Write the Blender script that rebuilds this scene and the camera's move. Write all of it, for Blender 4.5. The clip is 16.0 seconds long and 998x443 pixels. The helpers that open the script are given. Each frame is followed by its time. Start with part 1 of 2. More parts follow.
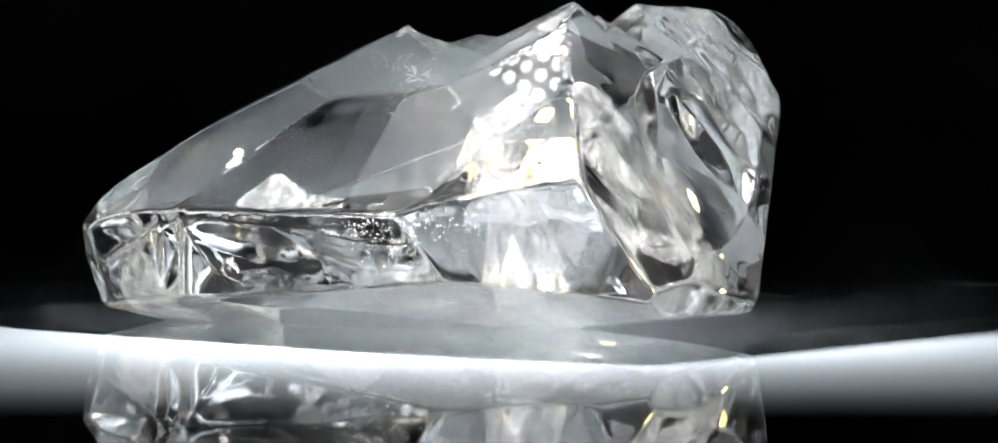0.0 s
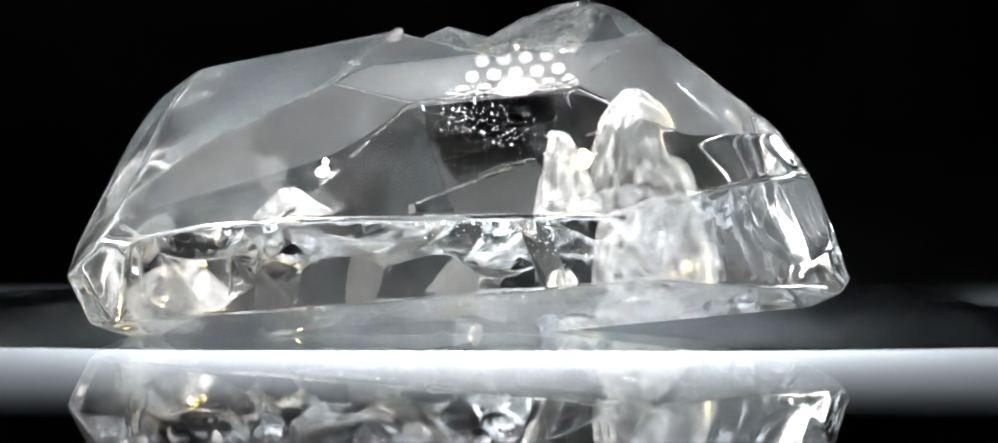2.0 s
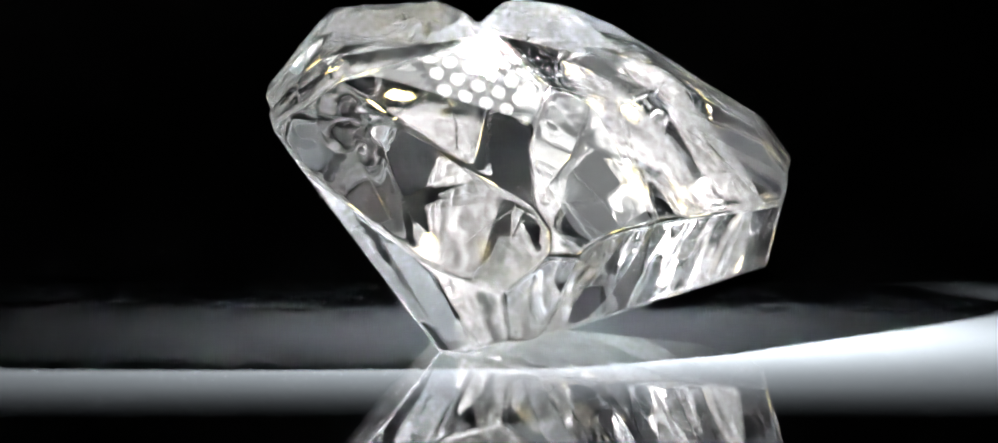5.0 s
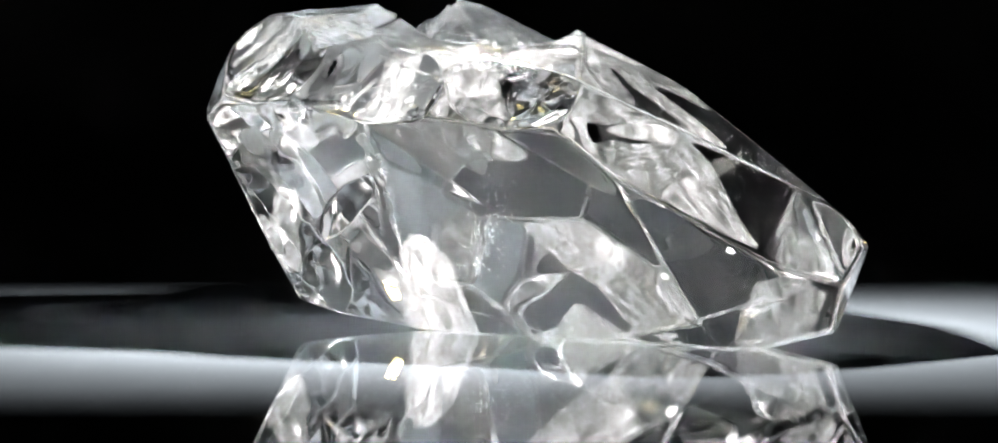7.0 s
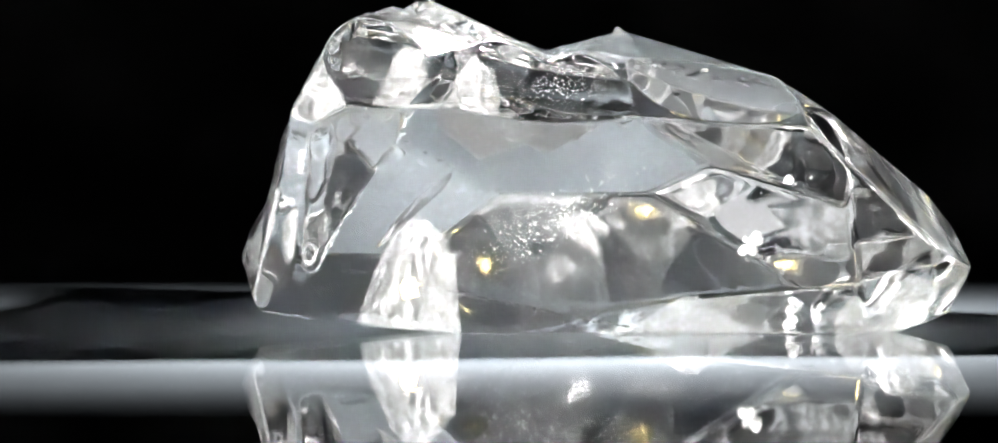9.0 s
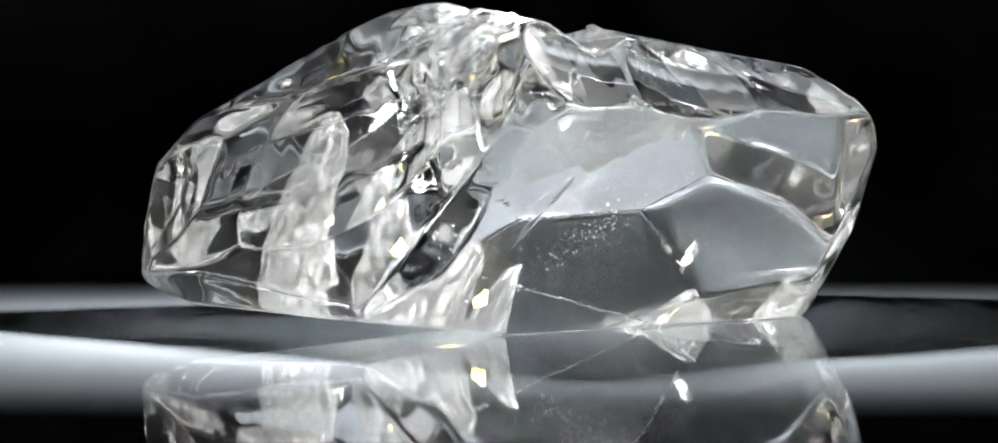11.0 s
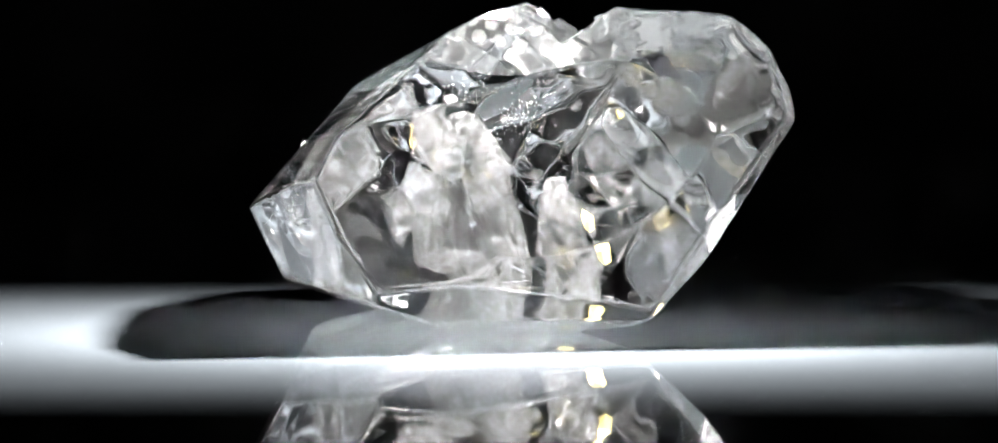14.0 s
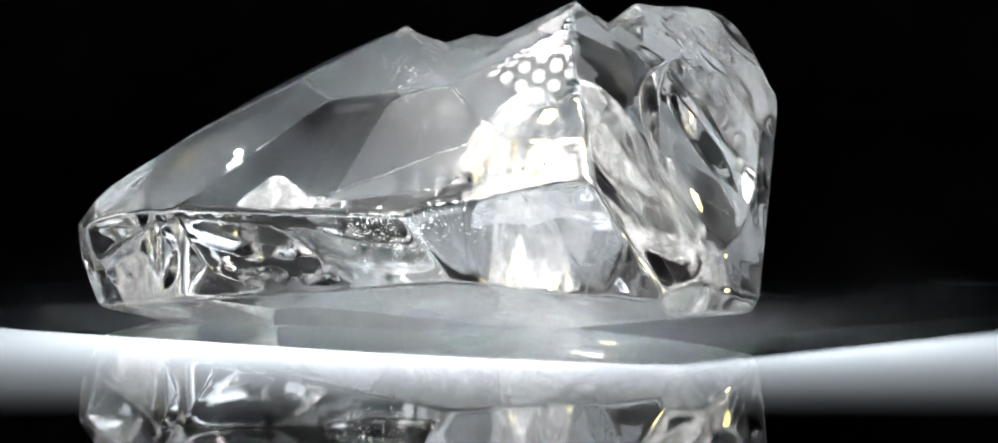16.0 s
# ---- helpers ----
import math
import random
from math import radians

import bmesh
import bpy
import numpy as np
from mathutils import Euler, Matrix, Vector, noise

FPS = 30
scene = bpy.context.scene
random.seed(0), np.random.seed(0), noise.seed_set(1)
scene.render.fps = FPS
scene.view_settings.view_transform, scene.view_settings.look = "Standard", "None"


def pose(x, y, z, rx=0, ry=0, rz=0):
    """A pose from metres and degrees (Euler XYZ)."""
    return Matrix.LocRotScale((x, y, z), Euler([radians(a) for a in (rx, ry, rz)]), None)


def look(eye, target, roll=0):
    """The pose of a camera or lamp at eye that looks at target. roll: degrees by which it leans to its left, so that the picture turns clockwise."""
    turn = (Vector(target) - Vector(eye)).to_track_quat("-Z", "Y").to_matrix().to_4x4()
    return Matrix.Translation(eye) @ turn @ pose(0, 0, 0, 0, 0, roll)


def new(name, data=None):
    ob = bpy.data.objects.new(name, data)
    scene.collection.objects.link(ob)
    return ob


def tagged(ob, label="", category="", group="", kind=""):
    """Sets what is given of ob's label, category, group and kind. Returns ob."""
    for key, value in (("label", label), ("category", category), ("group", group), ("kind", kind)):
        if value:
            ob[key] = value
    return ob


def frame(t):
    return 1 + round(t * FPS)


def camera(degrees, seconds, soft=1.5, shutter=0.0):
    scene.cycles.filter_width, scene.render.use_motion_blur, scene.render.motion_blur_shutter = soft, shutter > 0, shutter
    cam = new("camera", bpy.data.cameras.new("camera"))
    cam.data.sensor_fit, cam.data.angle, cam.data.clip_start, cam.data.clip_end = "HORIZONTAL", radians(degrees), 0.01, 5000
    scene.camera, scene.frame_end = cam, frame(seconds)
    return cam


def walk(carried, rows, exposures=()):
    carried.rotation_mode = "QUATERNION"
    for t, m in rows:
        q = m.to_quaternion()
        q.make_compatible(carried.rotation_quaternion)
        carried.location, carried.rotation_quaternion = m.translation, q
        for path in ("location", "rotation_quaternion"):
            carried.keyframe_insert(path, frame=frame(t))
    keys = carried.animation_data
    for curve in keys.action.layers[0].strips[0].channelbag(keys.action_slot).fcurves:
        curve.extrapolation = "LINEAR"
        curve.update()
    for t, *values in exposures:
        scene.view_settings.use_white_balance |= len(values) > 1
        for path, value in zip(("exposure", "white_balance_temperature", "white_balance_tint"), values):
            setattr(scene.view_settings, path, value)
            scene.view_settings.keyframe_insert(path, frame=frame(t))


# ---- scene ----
MM = 0.001
TURN = 360.0 / 15.93          # degrees a second

cam = camera(5.26, 16.0, soft=1.9)
EYE_DISTANCE, TILT = 853.75, math.radians(2.9)
eye = (-0.555 * MM, -EYE_DISTANCE * math.cos(TILT) * MM, (8.545 + EYE_DISTANCE * math.sin(TILT)) * MM)
view = look(eye, (-0.555 * MM, 0, 8.545 * MM))
walk(cam, [(0.0, view), (16.0, view)], exposures=[(0.0, 0.2), (16.0, 0.2)])

# ---- light ----
world = bpy.data.worlds.new("studio_dark")
world.use_nodes = True
world.node_tree.nodes["Background"].inputs[0].default_value = (0.6, 0.7, 0.85, 1)
world.node_tree.nodes["Background"].inputs[1].default_value = 0.002
scene.world = world

LAMP_Y, LAMP_Z = -6.0, 31.2
key = new("key_light", bpy.data.lights.new("key_light", "AREA"))
key.data.shape, key.data.size, key.data.size_y, key.data.energy = "ELLIPSE", 2.6 * MM, 3.6 * MM, 3.6
key.data.color = (1.0, 0.99, 0.96)
key.matrix_world = pose(0, LAMP_Y * MM, (LAMP_Z - 0.3) * MM)


# ---- materials ----
def material(name, color=(0.8, 0.8, 0.8), rough=0.5, metal=0.0, ior=1.45, trans=0.0):
    m = bpy.data.materials.new(name)
    m.use_nodes = True
    s = m.node_tree.nodes["Principled BSDF"]
    s.inputs["Base Color"].default_value = (*color, 1)
    s.inputs["Roughness"].default_value = rough
    s.inputs["Metallic"].default_value = metal
    s.inputs["IOR"].default_value = ior
    s.inputs["Transmission Weight"].default_value = trans
    return m


def node(m, kind, **values):
    n = m.node_tree.nodes.new(kind)
    for k, v in values.items():
        n.inputs[k.replace("_", " ")].default_value = v
    return n


def wire(m, a, out, b, inp):
    m.node_tree.links.new(a.outputs[out], b.inputs[inp])


def shader(m):
    return m.node_tree.nodes["Principled BSDF"]


def bump(m, scale, strength, distance, detail=3.0, stretch=(1, 1, 1)):
    co = node(m, "ShaderNodeTexCoord")
    mp = node(m, "ShaderNodeMapping", Scale=stretch)
    nz = node(m, "ShaderNodeTexNoise", Scale=scale, Detail=detail)
    bp = node(m, "ShaderNodeBump", Strength=strength, Distance=distance)
    wire(m, co, "Object", mp, "Vector")
    wire(m, mp, "Vector", nz, "Vector")
    wire(m, nz, "Fac", bp, "Height")
    wire(m, bp, "Normal", shader(m), "Normal")
    return nz


def ramp(m, source, out, stops, target, inp):
    r = node(m, "ShaderNodeValToRGB")
    while len(r.color_ramp.elements) < len(stops):
        r.color_ramp.elements.new(0.5)
    for e, (p, c) in zip(r.color_ramp.elements, stops):
        e.position, e.color = p, (c, c, c, 1) if not isinstance(c, tuple) else (*c, 1)
    wire(m, source, out, r, "Fac")
    wire(m, r, "Color", target, inp)


crystal = material("clear_crystal", (1, 1, 1), 0.0, ior=1.88, trans=1.0)
shader(crystal).inputs["Alpha"].default_value = 0.98
haze = node(crystal, "ShaderNodeTexNoise", Scale=95.0, Detail=2.0)
place = node(crystal, "ShaderNodeTexCoord")
wire(crystal, place, "Object", haze, "Vector")
ramp(crystal, haze, "Fac", [(0.55, 0.0), (0.75, 0.025)], shader(crystal), "Roughness")
etched = material("etched_crystal_skin", (1, 1, 1), 0.04, ior=1.88, trans=1.0)
etching = node(etched, "ShaderNodeTexNoise", Scale=160.0, Detail=5.0)
wire(etched, node(etched, "ShaderNodeTexCoord"), "Object", etching, "Vector")
ramp(etched, etching, "Fac", [(0.35, 0.018), (0.65, 0.052)], shader(etched), "Roughness")
rough_break = material("rough_fracture", (1, 1, 1), 0.05, ior=1.88, trans=1.0)
shader(rough_break).inputs["Alpha"].default_value = 0.89
chip_glass = material("splintered_chip", (1, 1, 1), 0.25, ior=1.88, trans=0.82)
bump(chip_glass, 900, 0.8, 0.0005, 4)
bump(rough_break, 900, 0.6, 0.0004, 5)
# black acrylic under a film of fine dust: the dust scatters, the acrylic mirrors
table_gloss = bpy.data.materials.new("dusty_black_acrylic")
table_gloss.use_nodes = True
table_gloss.node_tree.nodes.remove(table_gloss.node_tree.nodes["Principled BSDF"])
dust = node(table_gloss, "ShaderNodeBsdfDiffuse")
dust_place = node(table_gloss, "ShaderNodeTexCoord")
dust_grain = node(table_gloss, "ShaderNodeTexNoise", Scale=420.0, Detail=6.0)
wire(table_gloss, dust_place, "Object", dust_grain, "Vector")
ramp(table_gloss, dust_grain, "Fac", [(0.3, (0.0048, 0.0054, 0.0061)), (0.7, (0.0059, 0.0066, 0.0074))], dust, "Color")
sheen = node(table_gloss, "ShaderNodeBsdfGlossy", Color=(1, 1, 1, 1), Roughness=0.02)
under = node(table_gloss, "ShaderNodeBsdfDiffuse", Color=(0.020, 0.0225, 0.025, 1))
mirror = node(table_gloss, "ShaderNodeMixShader")
edge_gloss = node(table_gloss, "ShaderNodeFresnel", IOR=1.49)
wire(table_gloss, edge_gloss, "Fac", mirror, 0)
wire(table_gloss, under, "BSDF", mirror, 1)
wire(table_gloss, sheen, "BSDF", mirror, 2)
both = node(table_gloss, "ShaderNodeAddShader")
wire(table_gloss, mirror, 0, both, 0)
wire(table_gloss, dust, "BSDF", both, 1)
wire(table_gloss, both, 0, table_gloss.node_tree.nodes["Material Output"], "Surface")
black_cloth = material("black_cloth", (0.004, 0.004, 0.004), 0.95)
black_metal = material("black_metal", (0.01, 0.01, 0.01), 0.6)
# almost no reflectance, so the added light blockers stay dark beside the lamp
blocker_black = material("blocker_black", (0.0004, 0.0004, 0.0004), 1.0)
shader(blocker_black).inputs["Specular IOR Level"].default_value = 0.0
frosted = material("frosted_fracture", (0.95, 0.96, 0.97), 0.08, ior=1.3, trans=0.95)
speck = bump(frosted, 1100, 0.35, 0.0002, 9, (1.6, 1.6, 0.45))
ramp(frosted, speck, "Fac", [(0.44, 0.12), (0.53, 0.28), (0.64, 0.75)], shader(frosted), "Alpha")
air_gap = bpy.data.materials.new("air_gap_crack")
air_gap.use_nodes = True
gap_glass = node(air_gap, "ShaderNodeBsdfGlass", IOR=1 / 1.88, Roughness=0.0)
air_gap.node_tree.links.new(gap_glass.outputs["BSDF"], air_gap.node_tree.nodes["Material Output"].inputs["Surface"])
white_flaw = material("white_flaw", (0.42, 0.43, 0.45), 0.35, trans=0.8)
bump(white_flaw, 1500, 0.7, 0.0003, 4)
yellow_flaw = material("yellow_stained_flaw", (0.36, 0.28, 0.09), 0.4)
bump(yellow_flaw, 1200, 0.7, 0.0003, 4)


def glow(name, color, strength):
    m = material(name, (0.04, 0.04, 0.04), 0.5)
    shader(m).inputs["Emission Color"].default_value = (*color, 1)
    shader(m).inputs["Emission Strength"].default_value = strength
    return m


led_glow = glow("led_glow", (1.0, 0.99, 0.97), 4.5)
panel_glow = glow("panel_glow", (1.0, 0.99, 0.97), 0.5)
# dim bluish glow of the added panel that fills the crystal's faces
fill_glow = glow("fill_glow", (0.93, 0.97, 1.0), 0.55)


# ---- mesh tools ----
def thing(name, label, category, group="", kind=""):
    return tagged(new(name), label, category, group, kind)


def part(name, bm, mat, parent=None, label="", smooth=False):
    me = bpy.data.meshes.new(name)
    bm.to_mesh(me)
    bm.free()
    me.materials.append(mat)
    if smooth:
        me.polygons.foreach_set("use_smooth", [True] * len(me.polygons))
    ob = new(name, me)
    ob.parent = parent
    if label:
        tagged(ob, label)
    return ob


def box(x0, x1, y0, y1, z0, z1, bevel=0.0):
    """A box in millimetres."""
    bm = bmesh.new()
    bmesh.ops.create_cube(bm, size=1)
    for v in bm.verts:
        v.co = Vector((x0 + (v.co.x + 0.5) * (x1 - x0), y0 + (v.co.y + 0.5) * (y1 - y0), z0 + (v.co.z + 0.5) * (z1 - z0))) * MM
    if bevel:
        bmesh.ops.bevel(bm, geom=bm.edges, offset=bevel * MM, segments=2, affect="EDGES")
    return bm


def disc(radius, thick, z, x=0.0, y=0.0, sides=48):
    bm = bmesh.new()
    bmesh.ops.create_cone(bm, cap_ends=True, segments=sides, radius1=radius * MM, radius2=radius * MM, depth=thick * MM,
                          matrix=Matrix.Translation((x * MM, y * MM, (z + thick / 2) * MM)))
    return bm


# ---- the dark studio ----
def room():
    tagged(part("table", box(-400, 400, -1000, 400, -20, 0, 0.5), table_gloss), "glossy black acrylic tabletop in a pool of light", "table", kind="structure")
    for name, b in (("wall_back", (-600, 600, 420, 440, -300, 500)), ("wall_front", (-600, 600, -1040, -1020, -300, 500)),
                    ("wall_left", (-620, -600, -1040, 440, -300, 500)), ("wall_right", (600, 620, -1040, 440, -300, 500)),
                    ("ceiling", (-620, 620, -1040, 440, 500, 520)), ("floor", (-620, 620, -1040, 440, -320, -300))):
        tagged(part(name, box(*b), black_cloth), "matt black cloth of the dark studio", name.split("_")[0], kind="structure")


# ---- the crystal ----
# the crystal's faces: outward normal and distance in millimetres; the broad ones, then the narrow ones between them
BROAD_FACES = [
    (-0.553, -0.508, 0.660, 21.52),
    (0.308, 0.734, -0.605, 4.09),
    (0.779, -0.413, 0.472, 21.85),
    (-0.087, 0.162, 0.983, 24.48),
    (-0.172, -0.254, -0.952, 1.30),
    (-0.646, 0.483, 0.591, 31.62),
    (0.134, 0.603, 0.787, 26.63),
    (0.075, -0.069, -0.995, 0.13),
    (-0.142, 0.857, -0.496, 16.62),
    (0.535, -0.383, 0.753, 24.48),
    (-0.642, -0.614, -0.459, 13.08),
    (0.307, 0.655, -0.690, 3.35),
    (-0.451, 0.009, 0.893, 24.69),
    (0.944, -0.302, 0.132, 20.17),
    (-0.381, -0.287, 0.879, 22.40),
    (-0.416, -0.876, -0.243, 18.49),
    (-0.483, 0.772, -0.414, 25.32),
    (-0.440, -0.710, 0.549, 23.86),
    (0.392, 0.918, 0.051, 19.82),
    (-0.229, -0.112, 0.967, 24.10),
]
NARROW_FACES = [
    (0.851, 0.322, -0.415, 14.24),
    (-0.934, -0.186, -0.306, 27.02),
    (-0.809, -0.240, 0.536, 28.88),
    (-0.531, 0.385, 0.755, 30.50),
    (0.801, -0.342, -0.492, 15.83),
    (-0.187, -0.917, -0.352, 20.34),
    (0.267, 0.130, -0.955, 2.84),
    (0.334, -0.227, 0.915, 26.37),
    (0.227, 0.719, 0.657, 25.90),
    (-0.396, 0.729, 0.558, 33.35),
    (-0.534, 0.054, 0.844, 26.31),
    (-0.330, -0.485, 0.810, 23.15),
    (0.786, 0.517, 0.339, 27.55),
    (-0.254, 0.082, -0.964, 7.94),
    (-0.585, -0.319, 0.745, 22.88),
    (0.466, 0.498, -0.731, 5.66),
]
FACETS = BROAD_FACES + NARROW_FACES
HOLLOWS = [
    (-7.7, 14.2, 18.0, 26.0, 0.9), (4.5, 17.8, 19.0, 22.0, 0.9), (-24.0, 4.0, 9.0, 30.0, 0.5),
    (12.0, 10.0, 20.0, 18.0, 0.7), (2.0, -20.0, 9.0, 40.0, 0.5), (16.0, -7.0, 12.5, 44.0, 1.2),
]
CENTRE = np.array((-4.0, 2.0, 13.0))


def sphere_grid(level):
    bm = bmesh.new()
    bmesh.ops.create_icosphere(bm, subdivisions=level, radius=1)
    bm.verts.ensure_lookup_table()
    d = np.array([v.co[:] for v in bm.verts])
    return bm, d / np.linalg.norm(d, axis=1)[:, None]


def cut_reach(d, n, h):
    """How far each ray from the centre goes before it meets the plane."""
    n = np.array(n, float)
    n = n / np.linalg.norm(n)
    c = d @ n
    reach = (h - CENTRE @ n) / np.maximum(c, 1e-6)
    return np.where(c > 1e-6, reach, 1e6)


def fractal(p, scale, octaves=3):
    return np.array([noise.fractal(Vector(q * scale), 1.0, 2.0, octaves) for q in p])


def crystal_body():
    bm, d = sphere_grid(8)
    n = np.array([f[:3] for f in FACETS])
    n /= np.linalg.norm(n, axis=1)[:, None]
    h = np.array([f[3] for f in FACETS])
    for step in range(3):
        reach = np.stack([cut_reach(d, a, b) for a, b in zip(n, h)], 1)
        order = np.argsort(reach, 1)
        a = order[:, 0]
        p = CENTRE + d * reach[np.arange(len(d)), a][:, None]
        # slide points that are close to a facet's edge on to it
        for rank in (1, 2):
            b = order[:, rank]
            nt = n[b] - (n[a] * n[b]).sum(1)[:, None] * n[a]
            gap = h[b] - (n[b] * p).sum(1)
            size = (nt * nt).sum(1)
            move = gap / np.maximum(size, 1e-6)
            near = np.abs(move) * np.sqrt(size) < 0.11
            p = p + np.where(near, move, 0)[:, None] * nt
        d = p - CENTRE
        d = d / np.linalg.norm(d, axis=1)[:, None]
    r = np.linalg.norm(p - CENTRE, axis=1)
    far = np.sort(reach, 1)
    edge = far[:, 1] - far[:, 0]
    # faces that meet at a flat angle run smoothly into one another, sharp edges stay crisp
    lag = np.clip((reach - reach.min(1)[:, None]) / 0.13, 0, 40)
    r = r - 0.13 * np.log(np.exp(-lag).sum(1)) + 0.17
    bend = (n[order[:, 0]] * n[order[:, 1]]).sum(1)
    edge = edge + np.where(bend > 0.86, 9.0, 0.0)
    whole = r.copy()
    # a narrow groove and a wide saddle across the top
    for q, p0, left, right in (((0.845, 0.534), (8.0, -0.9, 22.9), 40, 40), ((0.99, -0.05), (8.0, -0.9, 23.8), 42, 42), ((0.39, 0.92), (8.0, -0.9, 23.8), 40, 40),
                               ((0.92, -0.39), (-2.9, 1.2, 21.7), 17, 25), ((0.99, 0.12), (-2.9, 1.2, 21.9), 19, 28), ((0.60, -0.80), (-2.9, 1.2, 22.2), 19, 33)):
        p0 = np.array(p0)
        walls = []
        for sign, deg in ((1, left), (-1, right)):
            w = np.array((sign * q[0] * math.sin(radians(deg)), sign * q[1] * math.sin(radians(deg)), math.cos(radians(deg))))
            walls.append(cut_reach(d, w, w @ p0))
        r = np.minimum(r, np.maximum(*walls))
    grooved = (whole - r > 0.05) | ((whole > 0) & (np.hypot((CENTRE + d * whole[:, None])[:, 0] - 13, (CENTRE + d * whole[:, None])[:, 1] - 3) < 5.5) & (d[:, 2] > 0.2)
                                    & (fractal((CENTRE + d * whole[:, None]), 0.35, 2) > -0.05))
    # shallow shell-shaped hollows in the faces: a place near the face, radius of the hollow's curve, depth
    for x, y, z, curve, depth in HOLLOWS:
        at = np.array((x, y, z)) - CENTRE
        at = at / np.linalg.norm(at)
        reaches = np.array([cut_reach(at[None], a, b)[0] for a, b in zip(n, h)])
        k = int(np.argmin(reaches))
        c = at * reaches[k] + n[k] * (curve - depth)
        along = d @ c
        under = along ** 2 - (c @ c - curve ** 2)
        near = along - np.sqrt(np.maximum(under, 0))
        r = np.where((under > 0) & (near > 0), np.minimum(r, near), r)
    broken = grooved
    p = CENTRE + d * r[:, None]
    # chipped ridges, waves and ripples of the broken faces; the resting face stays flat
    free = np.clip((p[:, 2] - 0.3) / 2.0, 0, 1)
    f1, f2, f3 = fractal(p, 0.11, 2), fractal(p, 0.75, 3), fractal(p * (1.0, 1.0, 0.35) + 31.0, 0.22, 1)
    worn = np.clip(1 - edge / 1.1, 0, 1) * np.clip(f2 + 0.15, 0, 1)
    # flow lines on the steep face and on the long low one
    for face, across, pitch, high in (((0.85, -0.37, 0.38), (0.5, 0.55, 0.67), 3.4, 0.018), ((0.21, 0.66, 0.72), (0.9, -0.2, 0.3), 2.6, 0.012),
                                      ((-0.42, 0.82, -0.39), (0.2, 0.3, 0.93), 3.0, 0.010)):
        on = np.clip((n[order[:, 0]] @ np.array(face) - 0.80) / 0.15, 0, 1)
        r = r + free * on * high * np.sin(2 * math.pi * (p @ np.array(across)) / pitch + 5.0 * f1 + 2.0 * f3)
    r = r + free * (0.012 * f1 + 0.012 * f3 + np.where(broken, 0.2 * np.abs(f2), 0) - 0.2 * worn * np.clip((p[:, 2] - 4) / 18, 0.15, 1))
    p = CENTRE + d * r[:, None]
    p[:, 2] = np.maximum(p[:, 2], 0.02)
    for v, q in zip(bm.verts, p):
        v.co = Vector(q) * MM
    # the undersides have a naturally etched, slightly frosted skin
    under = n[order[:, 0]][:, 2] < -0.15
    for f in bm.faces:
        if all(broken[v.index] for v in f.verts):
            f.material_index = 1
        elif all(under[v.index] for v in f.verts):
            f.material_index = 2
    return bm


def veil(rings, wave=0.25, seed=0.0, turn=0.0):
    """A thin closed flaw inside the crystal: rings of (x, y, z, half width across, half depth) from bottom to top, in millimetres."""
    bm = bmesh.new()
    loops = []
    for x, y, z, a, b in rings:
        loop = []
        for i in range(9):
            g = 2 * math.pi * i / 9
            across = Matrix.Rotation(radians(turn), 3, "Z") @ Vector((a * math.cos(g), b * math.sin(g), 0))
            q = Vector((x, y, z)) + across
            k = 1 + wave * noise.noise(q * 0.45 + Vector((seed, 0, seed)))
            q = Vector((x + (q.x - x) * k, y + (q.y - y) * k, z + 0.4 * wave * noise.noise(q * 0.8)))
            loop.append(bm.verts.new(q * MM))
        loops.append(loop)
    for lo, hi in zip(loops, loops[1:]):
        for i in range(9):
            bm.faces.new((lo[i], lo[(i + 1) % 9], hi[(i + 1) % 9], hi[i]))
    bm.faces.new(loops[0][::-1])
    bm.faces.new(loops[-1])
    return bm


def crack(centre, normal, long, short, turn, seed):
    """A thin wavy lens-shaped air gap."""
    bm = bmesh.new()
    z = Vector(normal).normalized()
    x = z.orthogonal().normalized()
    x.rotate(Matrix.Rotation(radians(turn), 3, z))
    y = z.cross(x)
    rings, sides = 9, 40
    for side in (1, -1):
        rows = []
        for i in range(rings + 1):
            k = i / rings
            row = []
            for j in range(sides):
                g = 2 * math.pi * j / sides
                wobble = 1 + 0.22 * noise.noise(Vector((math.cos(g), math.sin(g), seed)) * 1.6)
                u, v = long * k * wobble * math.cos(g), short * k * wobble * math.sin(g)
                lift = 0.5 * noise.noise(Vector((u * 0.16, v * 0.16, seed))) + side * 0.03 * (1 - k * k)
                row.append(bm.verts.new((Vector(centre) + x * u + y * v + z * lift) * MM))
            rows.append(row)
        for a, b in zip(rows, rows[1:]):
            for j in range(sides):
                f = (a[j], a[(j + 1) % sides], b[(j + 1) % sides], b[j])
                bm.faces.new(f if side < 0 else f[::-1])
    bmesh.ops.remove_doubles(bm, verts=bm.verts, dist=1e-7)
    bmesh.ops.recalc_face_normals(bm, faces=bm.faces)
    return bm


def shard(x, y, z, size, seed, flat=1.0):
    """A jagged lump."""
    rnd = random.Random(seed)
    bm = bmesh.new()
    for i in range(16):
        q = Vector((rnd.gauss(0, 1), rnd.gauss(0, 1), rnd.gauss(0, 1))).normalized() * size * rnd.uniform(0.5, 1)
        bm.verts.new(Vector((x + q.x, y + q.y, z + q.z * flat)) * MM)
    bmesh.ops.convex_hull(bm, input=bm.verts)
    return bm


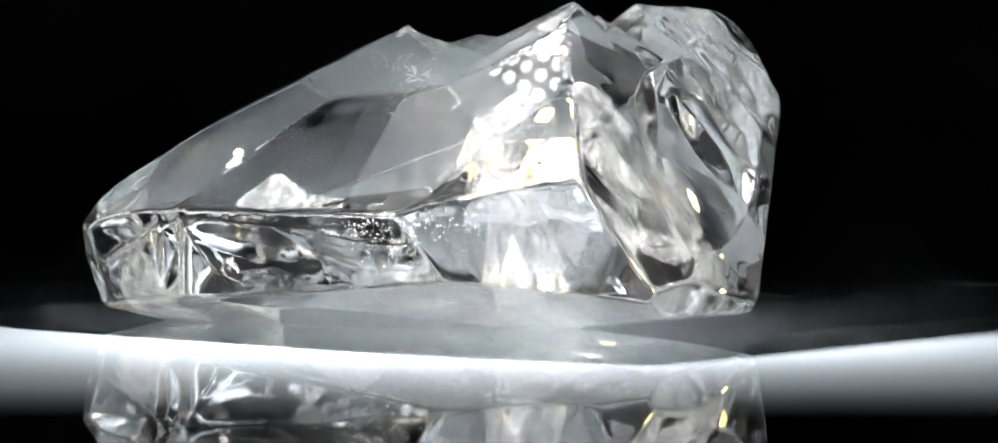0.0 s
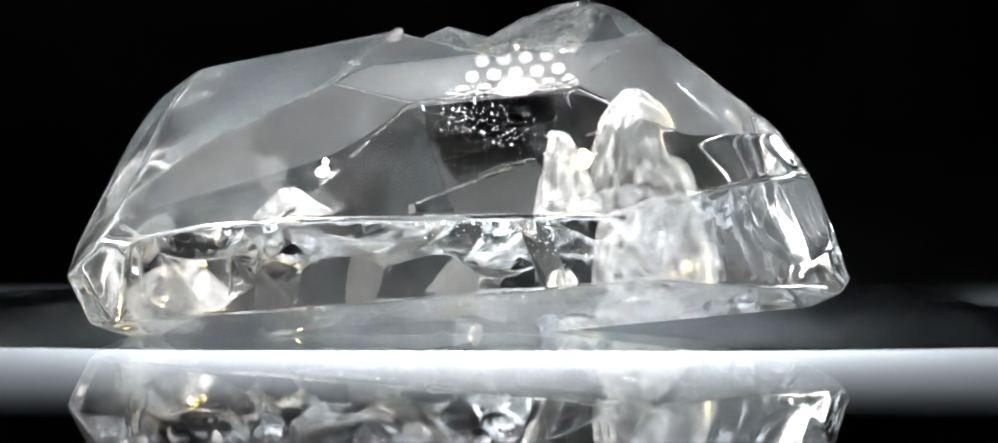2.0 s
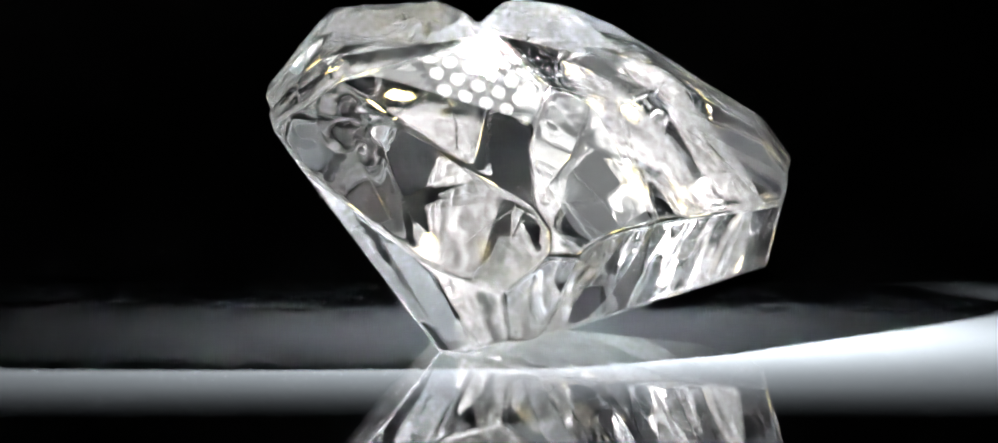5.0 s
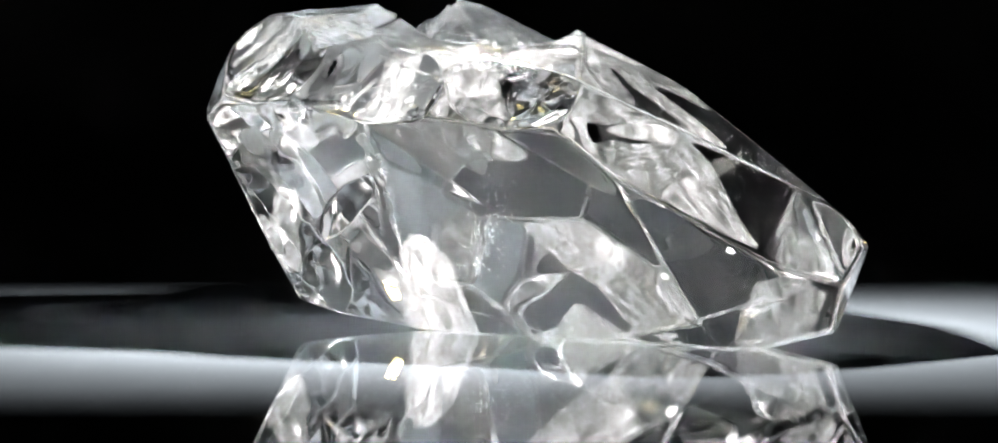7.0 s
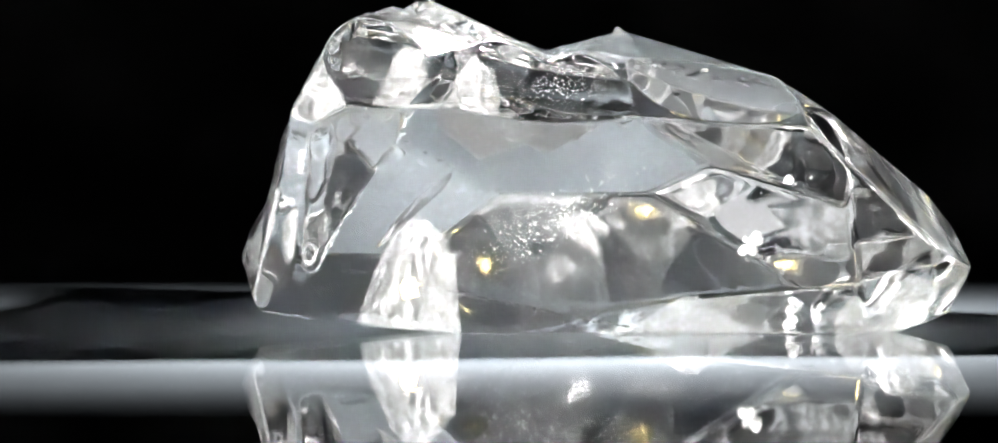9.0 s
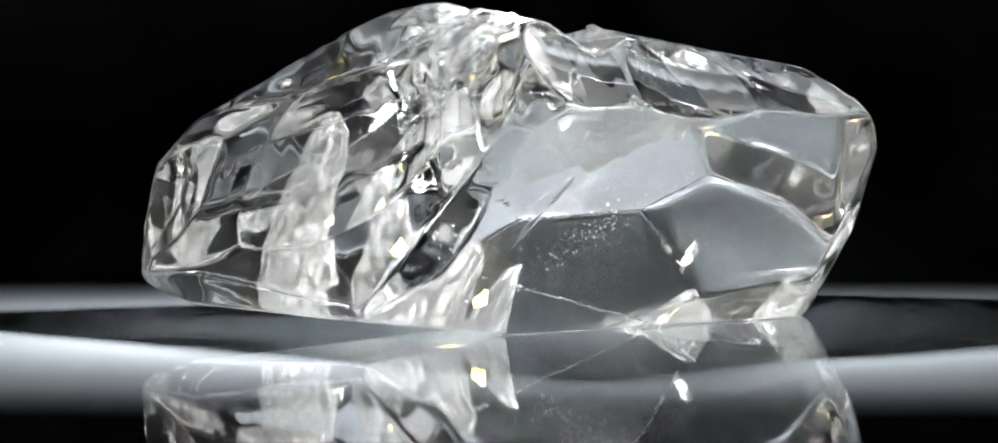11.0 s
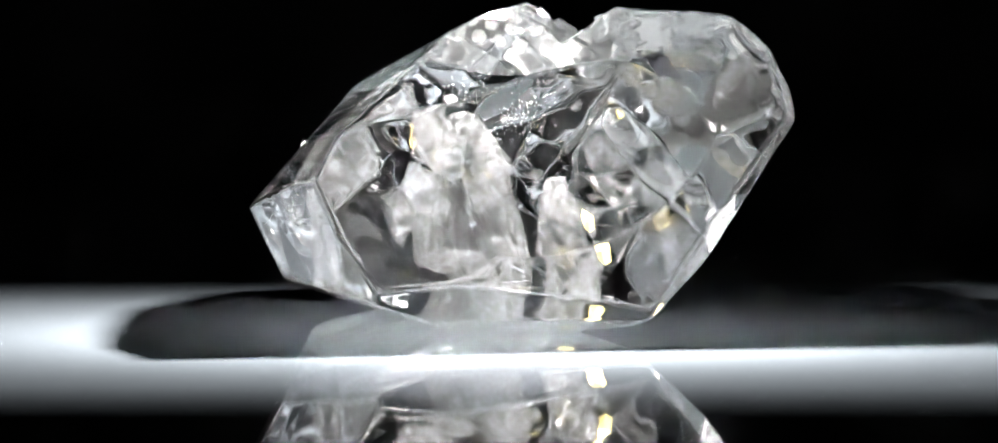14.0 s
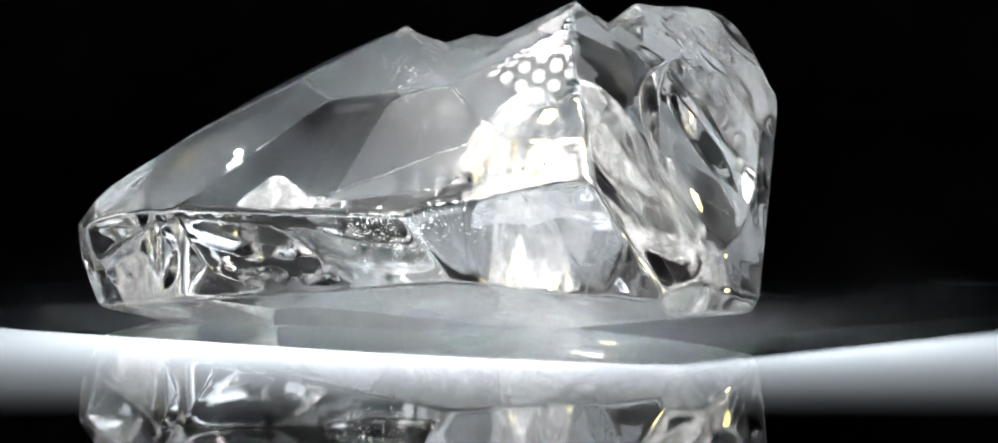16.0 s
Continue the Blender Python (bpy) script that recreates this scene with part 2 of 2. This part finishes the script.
def flecks(count, seed):
    """A long slanting sheet of tiny flat flaws."""
    rnd = random.Random(seed)
    bm = bmesh.new()
    for i in range(count):
        u, v = rnd.gauss(0, 4.6), rnd.gauss(0, 1.0)
        c = Vector((-3.5 + 0.378 * u + 0.926 * v, -1.0 - 0.926 * u + 0.378 * v, 13.0 - 0.3 * u + rnd.gauss(0, 1.3)))
        e = rnd.choice((0.03, 0.04, 0.05, 0.08))
        corners = [bm.verts.new((c + Vector((rnd.uniform(-e, e), rnd.uniform(-e, e), rnd.uniform(-1.3 * e, 1.3 * e)))) * MM) for k in range(4)]
        for a, b, k in ((0, 1, 2), (0, 2, 3), (0, 3, 1), (1, 3, 2)):
            bm.faces.new((corners[a], corners[b], corners[k]))
    return bm


def splintered(x, y, z, size, seed):
    """A cluster of small splinters round one place."""
    rnd = random.Random(seed)
    bm = bmesh.new()
    for i in range(9):
        c = Vector((x, y, z)) + Vector((rnd.gauss(0, 0.5), rnd.gauss(0, 0.35), rnd.gauss(0, 0.45))) * size
        small = shard(c.x, c.y, c.z, size * rnd.uniform(0.35, 0.65), seed + i, rnd.uniform(0.6, 1.5))
        me = bpy.data.meshes.new("splinter")
        small.to_mesh(me)
        small.free()
        bm.from_mesh(me)
        bpy.data.meshes.remove(me)
    return bm


def build_crystal():
    gem = thing("rough_crystal", "clear colourless rough crystal with broken glassy facets", "crystal")
    body = part("body", crystal_body(), crystal, gem, smooth=True)
    body.data.materials.append(rough_break)
    body.data.materials.append(etched)
    part("feather", veil([(4.2, -11.2, 3.0, 5.2, 3.9), (3.8, -11.0, 6.0, 4.2, 3.7), (3.5, -10.6, 10.0, 3.3, 3.0), (3.3, -10.2, 13.6, 2.4, 2.2), (3.3, -10.0, 15.4, 1.0, 0.8)]), frosted, gem, "white frosted tent-shaped fracture")
    part("feather", veil([(-11.6, 9.0, 0.6, 6.4, 0.9), (-11.6, 9.4, 1.6, 4.2, 0.7), (-11.4, 9.9, 2.8, 2.0, 0.5), (-11.2, 10.3, 3.8, 0.6, 0.25)], 0.4, 5.0, -23.4), frosted, gem, "white frosted fracture low over the base")
    part("feather", veil([(4.6, -2.6, 1.0, 1.4, 3.4), (4.6, -2.4, 4.0, 1.2, 2.8), (4.4, -2.2, 7.4, 0.9, 1.9), (4.2, -2.0, 9.6, 0.5, 0.9)], 0.5, 9.0), frosted, gem, "cloudy fracture beside the yellow flaw")
    part("crack", crack((9.5, 4.5, 12.0), (0.75, -0.35, 0.55), 6.0, 2.2, 60, 4.0), air_gap, gem, "thin mirror-like crack", True)
    part("cloud", veil([(-26.5, 10.6, 1.6, 2.4, 2.0), (-27.0, 10.8, 3.6, 3.0, 2.6), (-27.0, 10.6, 5.6, 2.2, 1.8), (-26.6, 10.4, 7.0, 0.8, 0.6)], 0.6, 13.0), frosted, gem, "milky cloud in the narrow end")
    part("chip", splintered(-20.73, -1.25, 13.24, 0.92, 4), chip_glass, gem, "bright glassy chip in the smooth face")
    for x, y, z, size, seed in ((-7.7, 4.2, 22.8, 1.3, 21), (-5.6, 3.4, 22.2, 0.9, 22), (5.5, -1.9, 24.6, 1.15, 23), (4.4, -1.0, 24.1, 0.9, 24), (9.9, 0.9, 24.7, 1.0, 25), (1.8, 0.3, 22.9, 0.6, 26)):
        part("chip", shard(x, y, z, size, seed, 0.9), rough_break, gem, "broken knob on the ridge")
    part("inclusion", shard(7.5, -1.4, 5.9, 0.95, 8, 1.8), yellow_flaw, gem, "yellow stained inclusion")
    tagged(part("fleck_cloud", flecks(420, 3), white_flaw, gem, "sheet of tiny white flecks"), kind="stuff")
    return gem


def build_lamp():
    lamp = thing("studio_lamp", "black LED studio lamp with added light blockers and fill panel", "lamp")
    z = LAMP_Z
    part("housing", box(-36, 36, -13.3, -0.6, z + 1.2, z + 4, 0.4), black_metal, lamp)
    # unseen glowing panel, added to put soft grey reflections in the crystal
    part("fill_panel", box(-34, 34, -13.2, -0.7, z + 0.4, z + 1.1), fill_glow, lamp)
    part("pole", box(-1.5, 1.5, LAMP_Y - 1.5, LAMP_Y + 1.5, z + 4, 500), black_metal, lamp)
    panel = part("led_panel", disc(5.1, 0.3, z + 0.05, 0, LAMP_Y), panel_glow, lamp)
    for i in range(-3, 4):
        for k in range(-3, 4):
            if abs(i + k) <= 3:
                part("led", disc(0.58, 0.15, z - 0.12, 1.72 * (i + 0.5 * k), LAMP_Y + 1.43 * k, 12), led_glow, panel)
    # two unseen boards added to trim the lamp's light to a band on the table
    part("light_blocker", box(-36, 36, -14.0, -13.3, z - 3.2, z + 4), blocker_black, lamp)
    part("light_blocker", box(-36, 36, -0.6, 0.1, z - 3.2, z + 4), blocker_black, lamp)


room()
build_lamp()
gem = build_crystal()


def motions():
    rows = []
    for i in range(33):
        t = i * 0.5
        rows.append((t, pose(0, 0, 0, 0, 0, TURN * t)))
    walk(gem, rows)


motions()
